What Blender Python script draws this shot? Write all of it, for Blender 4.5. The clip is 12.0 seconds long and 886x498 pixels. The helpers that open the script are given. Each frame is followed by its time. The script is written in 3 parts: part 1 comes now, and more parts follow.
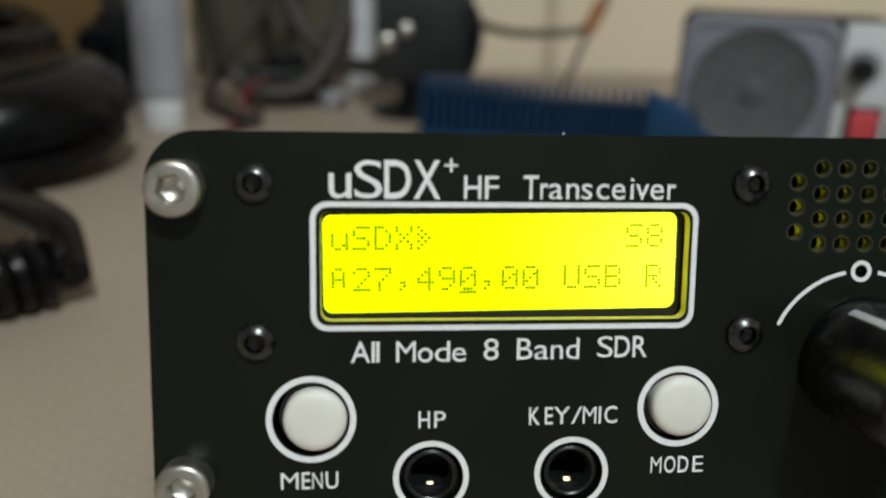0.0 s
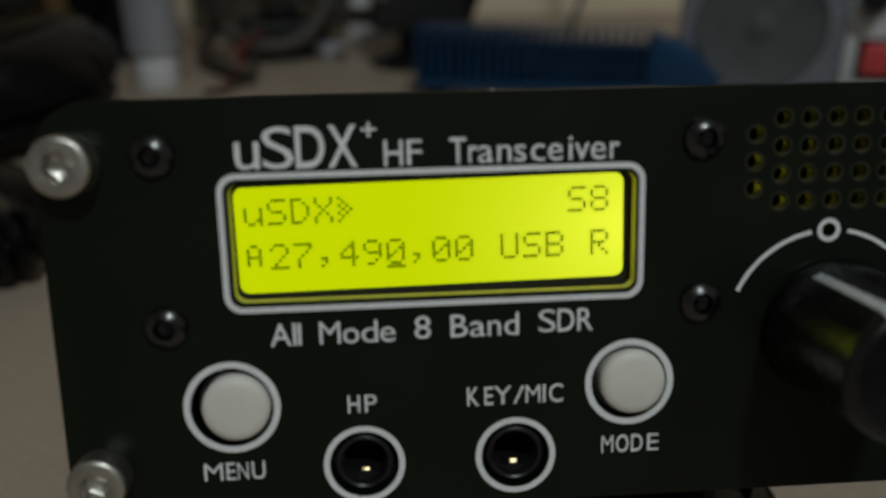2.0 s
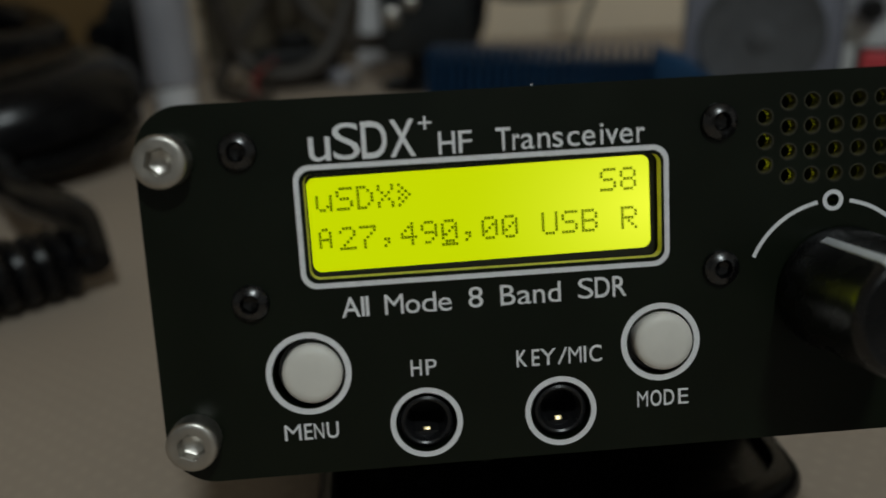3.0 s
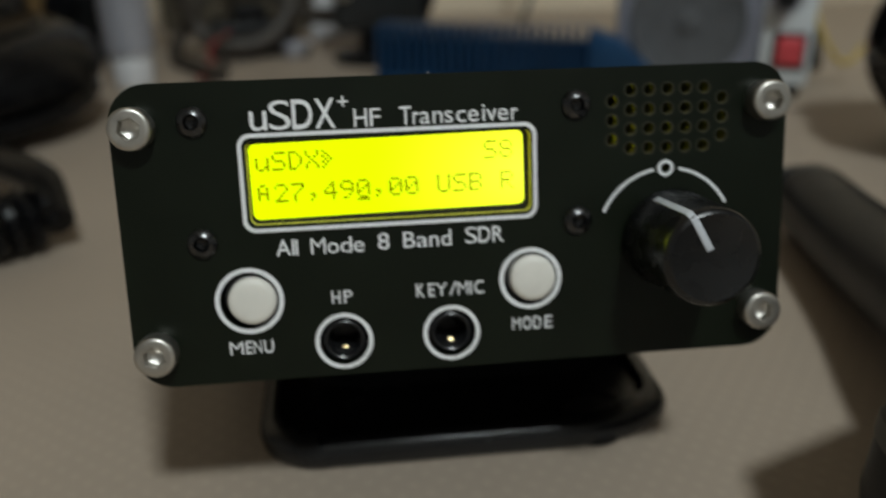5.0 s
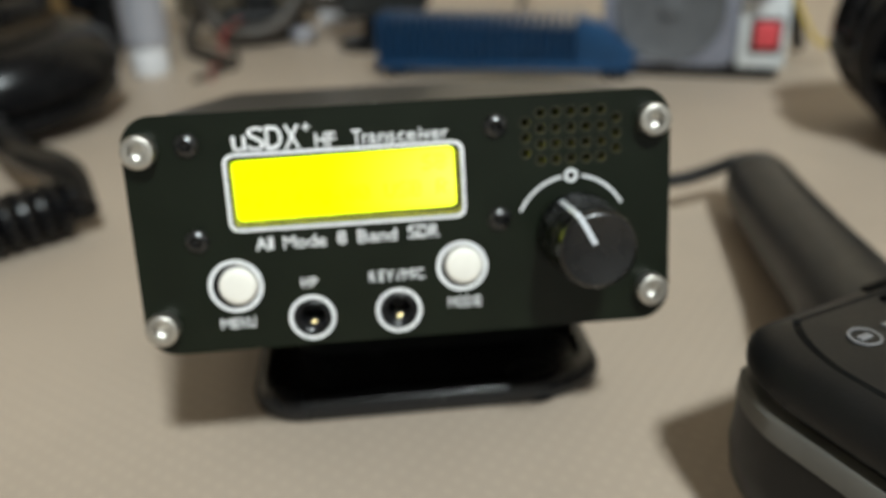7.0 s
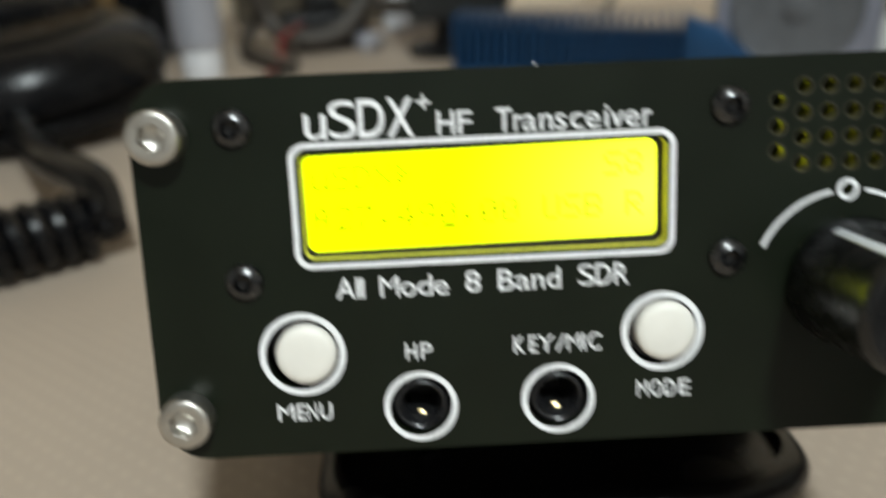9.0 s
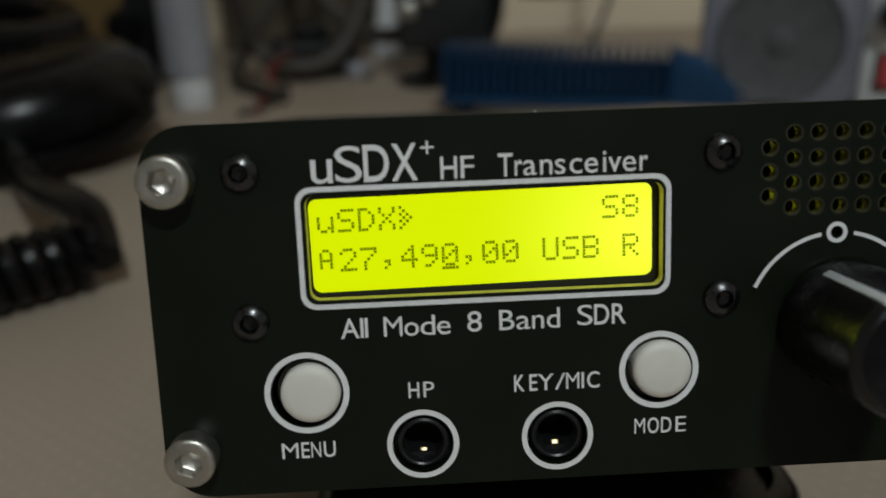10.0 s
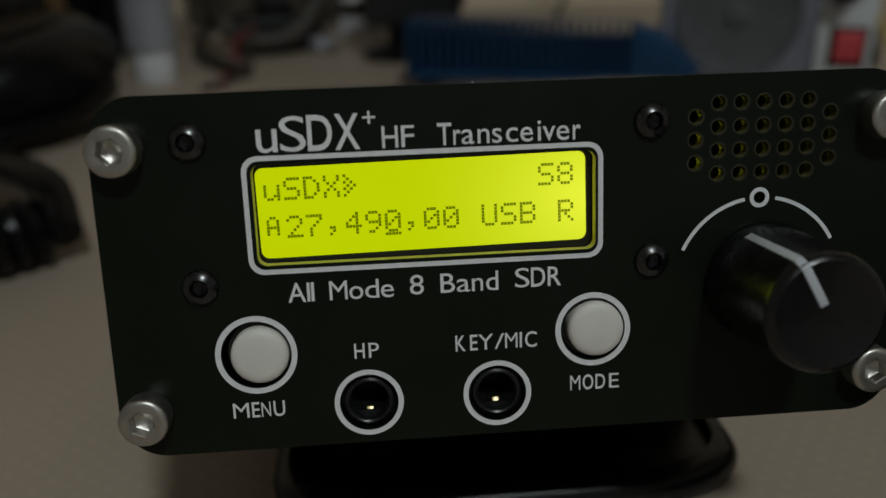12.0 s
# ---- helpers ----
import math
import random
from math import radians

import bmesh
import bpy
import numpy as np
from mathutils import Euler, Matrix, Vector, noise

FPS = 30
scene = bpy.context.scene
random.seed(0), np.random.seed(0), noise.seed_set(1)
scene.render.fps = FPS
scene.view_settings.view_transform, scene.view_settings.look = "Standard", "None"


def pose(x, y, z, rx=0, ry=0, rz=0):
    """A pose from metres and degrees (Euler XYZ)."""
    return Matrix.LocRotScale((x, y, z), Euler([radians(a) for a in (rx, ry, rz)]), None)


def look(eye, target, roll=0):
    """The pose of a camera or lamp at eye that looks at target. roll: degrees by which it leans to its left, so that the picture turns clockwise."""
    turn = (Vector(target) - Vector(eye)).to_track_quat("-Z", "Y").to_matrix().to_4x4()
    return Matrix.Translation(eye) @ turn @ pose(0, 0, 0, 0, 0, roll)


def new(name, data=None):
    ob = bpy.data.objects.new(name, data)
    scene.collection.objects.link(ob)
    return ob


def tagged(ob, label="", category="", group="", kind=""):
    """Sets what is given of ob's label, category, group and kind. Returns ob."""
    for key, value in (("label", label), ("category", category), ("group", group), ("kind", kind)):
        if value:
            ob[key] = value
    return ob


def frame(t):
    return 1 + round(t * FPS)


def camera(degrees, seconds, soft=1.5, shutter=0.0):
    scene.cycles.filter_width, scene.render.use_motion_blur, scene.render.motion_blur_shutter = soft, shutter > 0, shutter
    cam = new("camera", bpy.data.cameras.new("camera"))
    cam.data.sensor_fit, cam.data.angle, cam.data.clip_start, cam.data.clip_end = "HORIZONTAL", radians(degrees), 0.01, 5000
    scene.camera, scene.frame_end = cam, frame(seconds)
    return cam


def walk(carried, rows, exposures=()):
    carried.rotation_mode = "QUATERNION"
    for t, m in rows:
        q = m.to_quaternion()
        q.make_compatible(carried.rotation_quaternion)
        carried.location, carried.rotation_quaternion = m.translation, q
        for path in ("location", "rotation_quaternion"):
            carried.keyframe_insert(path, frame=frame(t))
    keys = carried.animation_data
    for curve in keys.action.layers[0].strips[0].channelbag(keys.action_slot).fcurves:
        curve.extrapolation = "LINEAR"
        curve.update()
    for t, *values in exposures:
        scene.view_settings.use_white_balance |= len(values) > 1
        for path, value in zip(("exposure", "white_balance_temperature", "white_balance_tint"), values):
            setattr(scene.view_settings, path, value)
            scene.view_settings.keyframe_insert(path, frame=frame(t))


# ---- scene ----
cam = camera(56.6, 12.0, shutter=0.5)
cam.data.dof.use_dof = True
cam.data.dof.focus_distance = 0.111
cam.data.dof.aperture_fstop = 12.5
# The radio's front panel leans back; its own frame has x along the panel, y into it, z up it.
LEAN_BACK, PANEL_HEIGHT = 12.0, 0.0724
PANEL = pose(0, 0, PANEL_HEIGHT, -LEAN_BACK, 0, 0)
# seconds, eye in the panel's frame, then yaw, pitch and roll in it
ROWS = [
    (0.0, 0.00614, -0.09543, 0.00828, -5.26, -7.65, 0.67),
    (0.5, 0.00872, -0.09640, 0.00783, -4.65, -8.53, 0.35),
    (1.0, 0.01360, -0.09990, 0.01025, -3.80, -9.11, 0.09),
    (1.5, 0.01448, -0.09215, 0.00862, -3.53, -10.22, -0.39),
    (2.0, 0.01773, -0.08801, 0.00953, -3.67, -11.22, -1.41),
    (2.5, 0.01789, -0.09366, 0.00547, -3.32, -11.00, -2.71),
    (2.7, 0.01480, -0.09670, 0.00565, -3.29, -10.22, -3.29),
    (4.3, 0.00746, -0.11592, 0.00907, -3.15, -8.45, -2.56),
    (4.5, 0.00887, -0.11956, 0.00956, -4.33, -9.52, -2.10),
    (5.0, 0.01660, -0.12799, 0.00755, -6.10, -11.48, -2.17),
    (5.5, 0.02275, -0.14220, 0.01203, -6.66, -12.97, -2.10),
    (6.0, 0.02271, -0.14394, 0.01196, -6.94, -13.97, -2.04),
    (6.5, 0.02840, -0.15735, 0.01768, -5.98, -13.87, -2.56),
    (6.7, 0.02860, -0.16050, 0.01820, -5.07, -13.63, -2.70),
    (8.3, 0.02501, -0.14644, 0.01251, -3.06, -13.41, -3.85),
    (8.5, 0.02347, -0.14112, 0.01080, -2.20, -13.25, -3.74),
    (8.8, 0.01787, -0.10514, 0.00734, -1.68, -14.32, -2.57),
    (8.9, 0.01776, -0.10028, 0.00751, -1.33, -13.93, -2.48),
    (9.0, 0.01541, -0.09800, 0.00783, -1.15, -11.73, -2.41),
    (9.1, 0.01417, -0.09804, 0.00986, 0.10, -11.00, -2.22),
    (9.2, 0.01419, -0.09837, 0.00948, -0.28, -10.29, -2.14),
    (9.5, 0.01507, -0.09843, 0.01141, -0.79, -11.19, -3.03),
    (10.0, 0.01341, -0.09994, 0.01052, -2.21, -10.13, -2.13),
    (10.5, 0.01540, -0.10283, 0.00869, -3.35, -9.96, -1.76),
    (11.0, 0.01693, -0.10456, 0.00813, -3.52, -10.15, -1.99),
    (11.5, 0.01688, -0.10544, 0.00785, -4.02, -10.37, -2.19),
    (12.0, 0.01695, -0.10478, 0.00990, -4.13, -11.86, -2.16),
]


def aimed(x, y, z, yaw, pitch, roll):
    a, p = radians(yaw), radians(pitch)
    ahead = Vector((-math.sin(a) * math.cos(p), math.cos(a) * math.cos(p), math.sin(p)))
    eye = Vector((x, y, z))
    return PANEL @ look(eye, eye + ahead, roll)


EXPOSURES = [(0.0, 0.12), (0.5, -0.66), (1.0, -0.92), (1.5, -1.08), (2.0, -1.1), (2.5, -1.1), (4.3, -0.9), (4.5, -0.85), (5.0, -0.35), (5.5, -0.05),
             (6.0, 0.85), (6.5, 0.9), (8.3, 0.38), (8.5, 0.48), (9.0, 0.6), (9.5, -0.45), (10.0, -0.75), (10.5, -1.03), (11.0, -1.18), (12.0, -1.22)]
walk(cam, [(t, aimed(*row)) for t, *row in ROWS], EXPOSURES)

# ---- light: a round ceiling lamp behind the camera, and the dim room around ----
world = bpy.data.worlds.new("room_dark")
world.use_nodes = True
world.node_tree.nodes["Background"].inputs["Color"].default_value = (1.0, 0.93, 0.85, 1)
world.node_tree.nodes["Background"].inputs["Strength"].default_value = 0.02
scene.world = world
lamp_data = bpy.data.lights.new("ceiling_lamp_light", "AREA")
lamp_data.shape, lamp_data.size = "DISK", 0.26
lamp_data.energy, lamp_data.color = 42.0, (0.87, 0.97, 0.985)
lamp_light = new("ceiling_lamp_light", lamp_data)
lamp_light.matrix_world = pose(0.345, -1.31, 1.95)


# ---- materials ----
def node_material(name, colour, rough=0.5, metal=0.0, spec=0.5, grain=0.0, grain_scale=2000.0, vary=0.15, vary_scale=60.0, bump=0.0, bump_scale=1500.0, coat=0.0):
    m = bpy.data.materials.new(name)
    m.use_nodes = True
    nt = m.node_tree
    b = nt.nodes["Principled BSDF"]
    b.inputs["Roughness"].default_value = rough
    b.inputs["Metallic"].default_value = metal
    b.inputs["Specular IOR Level"].default_value = spec
    b.inputs["Coat Weight"].default_value = coat
    tc = nt.nodes.new("ShaderNodeTexCoord")
    coarse = nt.nodes.new("ShaderNodeTexNoise")
    coarse.inputs["Scale"].default_value, coarse.inputs["Detail"].default_value = vary_scale, 4
    fine = nt.nodes.new("ShaderNodeTexNoise")
    fine.inputs["Scale"].default_value, fine.inputs["Detail"].default_value = grain_scale, 2
    nt.links.new(tc.outputs["Object"], coarse.inputs["Vector"])
    nt.links.new(tc.outputs["Object"], fine.inputs["Vector"])
    add = nt.nodes.new("ShaderNodeMath")
    add.operation = "MULTIPLY_ADD"
    nt.links.new(fine.outputs["Fac"], add.inputs[0])
    add.inputs[1].default_value = grain
    nt.links.new(coarse.outputs["Fac"], add.inputs[2])
    ramp = nt.nodes.new("ShaderNodeValToRGB")
    ramp.color_ramp.elements[0].position, ramp.color_ramp.elements[1].position = 0.3, 0.7 + grain
    ramp.color_ramp.elements[0].color = (*[c * (1 - vary) for c in colour], 1)
    ramp.color_ramp.elements[1].color = (*[min(1, c * (1 + vary)) for c in colour], 1)
    nt.links.new(add.outputs[0], ramp.inputs["Fac"])
    nt.links.new(ramp.outputs["Color"], b.inputs["Base Color"])
    rr = nt.nodes.new("ShaderNodeMapRange")
    rr.inputs["To Min"].default_value, rr.inputs["To Max"].default_value = max(0.02, rough - 0.08), min(1, rough + 0.1)
    nt.links.new(coarse.outputs["Fac"], rr.inputs["Value"])
    nt.links.new(rr.outputs["Result"], b.inputs["Roughness"])
    if bump:
        bn = nt.nodes.new("ShaderNodeTexNoise")
        bn.inputs["Scale"].default_value, bn.inputs["Detail"].default_value = bump_scale, 3
        nt.links.new(tc.outputs["Object"], bn.inputs["Vector"])
        bp = nt.nodes.new("ShaderNodeBump")
        bp.inputs["Strength"].default_value, bp.inputs["Distance"].default_value = bump, 0.0003
        nt.links.new(bn.outputs["Fac"], bp.inputs["Height"])
        nt.links.new(bp.outputs["Normal"], b.inputs["Normal"])
    return m


def mat_material():
    """Beige table covering with a fine staggered grid of raised dots."""
    m = node_material("beige_vinyl", (0.385, 0.312, 0.245), 0.55, vary=0.07, vary_scale=14, grain=0.1, grain_scale=900)
    nt = m.node_tree
    b = nt.nodes["Principled BSDF"]
    tc = nt.nodes.new("ShaderNodeTexCoord")
    mp = nt.nodes.new("ShaderNodeMapping")
    mp.inputs["Rotation"].default_value = (0, 0, radians(38))
    vo = nt.nodes.new("ShaderNodeTexVoronoi")
    vo.inputs["Scale"].default_value, vo.inputs["Randomness"].default_value = 250, 0.06
    nt.links.new(tc.outputs["Object"], mp.inputs["Vector"])
    nt.links.new(mp.outputs["Vector"], vo.inputs["Vector"])
    rg = nt.nodes.new("ShaderNodeMapRange")
    rg.inputs["From Min"].default_value, rg.inputs["From Max"].default_value = 0.12, 0.34
    rg.inputs["To Min"].default_value, rg.inputs["To Max"].default_value = 1, 0
    nt.links.new(vo.outputs["Distance"], rg.inputs["Value"])
    bp = nt.nodes.new("ShaderNodeBump")
    bp.inputs["Strength"].default_value, bp.inputs["Distance"].default_value = 0.22, 0.0004
    nt.links.new(rg.outputs["Result"], bp.inputs["Height"])
    nt.links.new(bp.outputs["Normal"], b.inputs["Normal"])
    ramp = next(n for n in nt.nodes if n.type == "VALTORGB")
    mix = nt.nodes.new("ShaderNodeMix")
    mix.data_type = "RGBA"
    mix.inputs["B"].default_value = (0.60, 0.49, 0.385, 1)
    sc = nt.nodes.new("ShaderNodeMath")
    sc.operation = "MULTIPLY"
    sc.inputs[1].default_value = 0.13
    nt.links.new(rg.outputs["Result"], sc.inputs[0])
    nt.links.new(sc.outputs[0], mix.inputs["Factor"])
    nt.links.new(ramp.outputs["Color"], mix.inputs["A"])
    nt.links.new(mix.outputs["Result"], b.inputs["Base Color"])
    return m


def backlight_material(name, strength, gain):
    """The lit face of the display: an edge lamp at its right end makes that end brighter."""
    m = bpy.data.materials.new(name)
    m.use_nodes = True
    nt = m.node_tree
    nt.nodes.remove(nt.nodes["Principled BSDF"])
    tc = nt.nodes.new("ShaderNodeTexCoord")
    mp = nt.nodes.new("ShaderNodeMapping")
    mp.vector_type = "TEXTURE"
    mp.inputs["Location"].default_value = (0.0450, 0.0, -0.0065)
    mp.inputs["Scale"].default_value = (0.028, 0.022, 0.022)
    gr = nt.nodes.new("ShaderNodeTexGradient")
    gr.gradient_type = "QUADRATIC_SPHERE"
    nt.links.new(tc.outputs["Object"], mp.inputs["Vector"])
    nt.links.new(mp.outputs["Vector"], gr.inputs["Vector"])
    st = nt.nodes.new("ShaderNodeMath")
    st.operation = "MULTIPLY_ADD"
    st.inputs[1].default_value, st.inputs[2].default_value = gain, strength
    nt.links.new(gr.outputs["Fac"], st.inputs[0])
    em = nt.nodes.new("ShaderNodeEmission")
    hue = nt.nodes.new("ShaderNodeMix")
    hue.data_type = "RGBA"
    # the paler hue B paints whitish glare into the bright end
    hue.inputs["A"].default_value, hue.inputs["B"].default_value = (0.805, 1.0, 0.001, 1), (0.93, 1.0, 0.06, 1)
    nt.links.new(gr.outputs["Fac"], hue.inputs["Factor"])
    nt.links.new(hue.outputs["Result"], em.inputs["Color"])
    nt.links.new(st.outputs[0], em.inputs["Strength"])
    nt.links.new(em.outputs[0], nt.nodes["Material Output"].inputs["Surface"])
    return m


def tinted_clear(name, colour):
    m = bpy.data.materials.new(name)
    m.use_nodes = True
    nt = m.node_tree
    nt.nodes.remove(nt.nodes["Principled BSDF"])
    tr = nt.nodes.new("ShaderNodeBsdfTransparent")
    tr.inputs["Color"].default_value = (*colour, 1)
    nt.links.new(tr.outputs[0], nt.nodes["Material Output"].inputs["Surface"])
    return m


MAT = mat_material()
WALL = node_material("cream_wall_paint", (0.88, 0.74, 0.56), 0.8, vary=0.06, vary_scale=5, bump=0.2, bump_scale=300)
# dull grey for the unseen walls, chosen to mute warm bounce and reflections
WALL_FAR = node_material("muted_unseen_wall", (0.50, 0.485, 0.47), 0.8, vary=0.06, vary_scale=5, bump=0.2, bump_scale=300)
CEIL = node_material("white_ceiling_paint", (0.78, 0.76, 0.72), 0.9, vary=0.04, vary_scale=4)
FLOOR = node_material("brown_floor", (0.22, 0.15, 0.10), 0.6, vary=0.2, vary_scale=6)
PANEL_BLACK = node_material("black_solder_mask", (0.0048, 0.0078, 0.0034), 0.36, spec=0.26, vary=0.15, vary_scale=90, bump=0.05, bump_scale=2500)
FR4 = node_material("board_edge", (0.085, 0.075, 0.024), 0.6, vary=0.2, vary_scale=400)
SILK = node_material("white_silk_print", (0.92, 0.92, 0.93), 0.6, vary=0.05, vary_scale=900)
CASE_BLACK = node_material("black_anodised_aluminium", (0.016, 0.016, 0.017), 0.38, metal=0.3, vary=0.2, vary_scale=40, bump=0.1, bump_scale=4000)
STEEL = node_material("stainless_steel", (0.57, 0.545, 0.50), 0.38, metal=1.0, vary=0.12, vary_scale=500, bump=0.12, bump_scale=1500)
STEEL_DARK = node_material("hex_socket_steel", (0.45, 0.44, 0.42), 0.28, metal=1.0, vary=0.3, vary_scale=900)
BLACK_STEEL = node_material("black_oxide_steel", (0.003, 0.003, 0.0035), 0.27, metal=0.0, spec=0.95, vary=0.2, vary_scale=600)
BUTTON = node_material("ivory_button_plastic", (0.88, 0.845, 0.77), 0.42, vary=0.04, vary_scale=250)
JACK = node_material("black_jack_plastic", (0.012, 0.012, 0.013), 0.28, vary=0.15, vary_scale=300)
GOLD = node_material("gold_contact", (0.88, 0.70, 0.38), 0.38, metal=1.0, vary=0.1, vary_scale=800)
KNOB = node_material("black_knob_plastic", (0.0045, 0.0045, 0.0047), 0.26, spec=0.6, vary=0.25, vary_scale=250, bump=0.15, bump_scale=1800)
POINTER = node_material("pale_pointer_paint", (0.62, 0.64, 0.68), 0.5, vary=0.08, vary_scale=600)
GLOSS_BLACK = node_material("satin_black_plastic", (0.0055, 0.0058, 0.0066), 0.24, vary=0.2, vary_scale=80)
MATT_BLACK = node_material("matt_black_plastic", (0.005, 0.0052, 0.0057), 0.42, spec=0.26, vary=0.2, vary_scale=90, bump=0.25, bump_scale=2500)
RUBBER = node_material("black_rubber", (0.009, 0.0088, 0.009), 0.42, spec=0.38, vary=0.25, vary_scale=120, bump=0.15, bump_scale=1800)
GREY_STRIPE = node_material("grey_rubber_band", (0.105, 0.098, 0.088), 0.55, vary=0.12, vary_scale=120)
BEZEL = node_material("display_bezel_black", (0.01, 0.01, 0.01), 0.4, vary=0.1, vary_scale=300)
BLUE = node_material("blue_anodised_aluminium", (0.012, 0.062, 0.155), 0.38, metal=0.35, vary=0.15, vary_scale=60)
SPK_GREY = node_material("grey_speaker_plastic", (0.235, 0.242, 0.29), 0.5, vary=0.08, vary_scale=60)
SPK_FACE = node_material("light_grey_panel", (0.70, 0.73, 0.74), 0.5, vary=0.05, vary_scale=80)
CONE = node_material("dark_grey_cone_paper", (0.10, 0.103, 0.11), 0.7, vary=0.15, vary_scale=150)
RED = node_material("red_switch_plastic", (0.75, 0.09, 0.105), 0.35, vary=0.06, vary_scale=200)
RED_WIRE = node_material("dull_red_wire", (0.28, 0.02, 0.025), 0.5, vary=0.1, vary_scale=200)
TUBE = node_material("grey_painted_tube", (0.40, 0.40, 0.44), 0.45, metal=0.2, vary=0.12, vary_scale=25)
WHITE = node_material("white_plastic", (0.74, 0.74, 0.76), 0.45, vary=0.05, vary_scale=60)
CARD = node_material("brown_cardboard", (0.15, 0.088, 0.028), 0.8, vary=0.15, vary_scale=40)
ORANGE = node_material("copper_orange_plastic", (0.42, 0.16, 0.05), 0.5, vary=0.15, vary_scale=100)
CABLE_BROWN = node_material("dark_brown_cable", (0.045, 0.036, 0.028), 0.55, vary=0.2, vary_scale=80)
CABLE_GREY = node_material("grey_olive_cable", (0.10, 0.095, 0.075), 0.55, vary=0.2, vary_scale=80)
YELLOW = node_material("yellow_wire", (0.55, 0.38, 0.07), 0.45, vary=0.1, vary_scale=80)
OLIVE = node_material("olive_brown_case", (0.12, 0.10, 0.07), 0.65, vary=0.25, vary_scale=18, bump=0.2, bump_scale=400)
DARK_METAL = node_material("dark_grey_cast_metal", (0.026, 0.029, 0.03), 0.45, metal=0.2, vary=0.3, vary_scale=45)
RIM = node_material("dim_bare_board", (0.038, 0.035, 0.018), 0.5, vary=0.2, vary_scale=900)
PHONE_BLACK = node_material("dull_black_vinyl", (0.0036, 0.0036, 0.0042), 0.24, spec=0.22, vary=0.25, vary_scale=60)
DIM_PRINT = node_material("worn_grey_print", (0.20, 0.20, 0.21), 0.5, vary=0.3, vary_scale=500)
HEX_BLACK = node_material("black_hex_recess", (0.003, 0.003, 0.003), 0.2, spec=0.45, vary=0.2, vary_scale=700)
# flat black that paints the dark inside of the microphone's openings
HOLE_SHADE = node_material("black_hole_shade", (0.003, 0.003, 0.003), 0.5, spec=0.04, vary=0.2, vary_scale=700)
# board edge with the display's glow put into its colour
GLOW_EDGE = node_material("board_edge_with_painted_glow", (0.58, 0.54, 0.13), 0.55, vary=0.12, vary_scale=500)
DOT = tinted_clear("liquid_crystal_dot", (0.24, 0.26, 0.14))
BACKLIGHT = backlight_material("display_backlight", 1.45, 0.8)
# far stronger than the screen, for the added box behind the grille
GRILLE_FILL = backlight_material("grille_fill_glow", 16.0, 1.0)
LAMP_GLASS = bpy.data.materials.new("lamp_diffuser")
LAMP_GLASS.use_nodes = True
LAMP_GLASS.node_tree.nodes["Principled BSDF"].inputs["Emission Color"].default_value = (1.0, 0.9, 0.78, 1)
LAMP_GLASS.node_tree.nodes["Principled BSDF"].inputs["Emission Strength"].default_value = 6.0


# ---- building helpers; all shapes below are in millimetres ----
MM = 0.001


def thing(name, m=None, label="", category="", group="", kind=""):
    ob = new(name)
    ob.empty_display_size = 0.01
    ob.matrix_world = m if m is not None else Matrix()
    return tagged(ob, label, category, group, kind)


def finish(name, me, material, parent=None, label="", smooth=True):
    me.materials.clear()
    me.materials.append(material)
    if smooth:
        me.shade_smooth()
        me.set_sharp_from_angle(angle=radians(35))
    ob = new(name, me)
    if parent is not None:
        ob.parent = parent
    if label:
        ob["label"] = label
    return ob


def part(name, bm, material, parent=None, label="", m=None, smooth=True):
    """One bmesh, in millimetres, as one mesh object under its thing."""
    if m is not None:
        bm.transform(m)
    bm.transform(Matrix.Scale(MM, 4))
    bmesh.ops.recalc_face_normals(bm, faces=bm.faces[:])
    me = bpy.data.meshes.new(name)
    bm.to_mesh(me)
    bm.free()
    return finish(name, me, material, parent, label, smooth)


def at(x, y, z, rx=0, ry=0, rz=0):
    return pose(x, y, z, rx, ry, rz)


def box(x0, x1, y0, y1, z0, z1, bevel=0.0, segments=2):
    bm = bmesh.new()
    bmesh.ops.create_cube(bm, size=1)
    bm.transform(Matrix.Translation(((x0 + x1) / 2, (y0 + y1) / 2, (z0 + z1) / 2)) @ Matrix.Diagonal((x1 - x0, y1 - y0, z1 - z0, 1)))
    if bevel:
        bmesh.ops.bevel(bm, geom=bm.edges[:], offset=bevel, segments=segments, profile=0.5, affect="EDGES")
    return bm


def lathe(profile, steps=48, closed=False):
    """A solid of turning about z; profile is rows of radius and height."""
    bm = bmesh.new()
    rings = []
    for r, z in profile:
        if r < 1e-6:
            rings.append([bm.verts.new((0, 0, z))])
        else:
            rings.append([bm.verts.new((r * math.cos(2 * math.pi * k / steps), r * math.sin(2 * math.pi * k / steps), z)) for k in range(steps)])
    pairs = list(zip(rings, rings[1:])) + ([(rings[-1], rings[0])] if closed else [])
    for a, b in pairs:
        for k in range(steps):
            j = (k + 1) % steps
            if len(a) == 1 and len(b) > 1:
                bm.faces.new((a[0], b[k], b[j]))
            elif len(b) == 1 and len(a) > 1:
                bm.faces.new((a[k], a[j], b[0]))
            elif len(a) > 1:
                bm.faces.new((a[k], a[j], b[j], b[k]))
    return bm


FRONT = pose(0, 0, 0, 90)  # turns a lathe's axis from z to -y, out of the panel


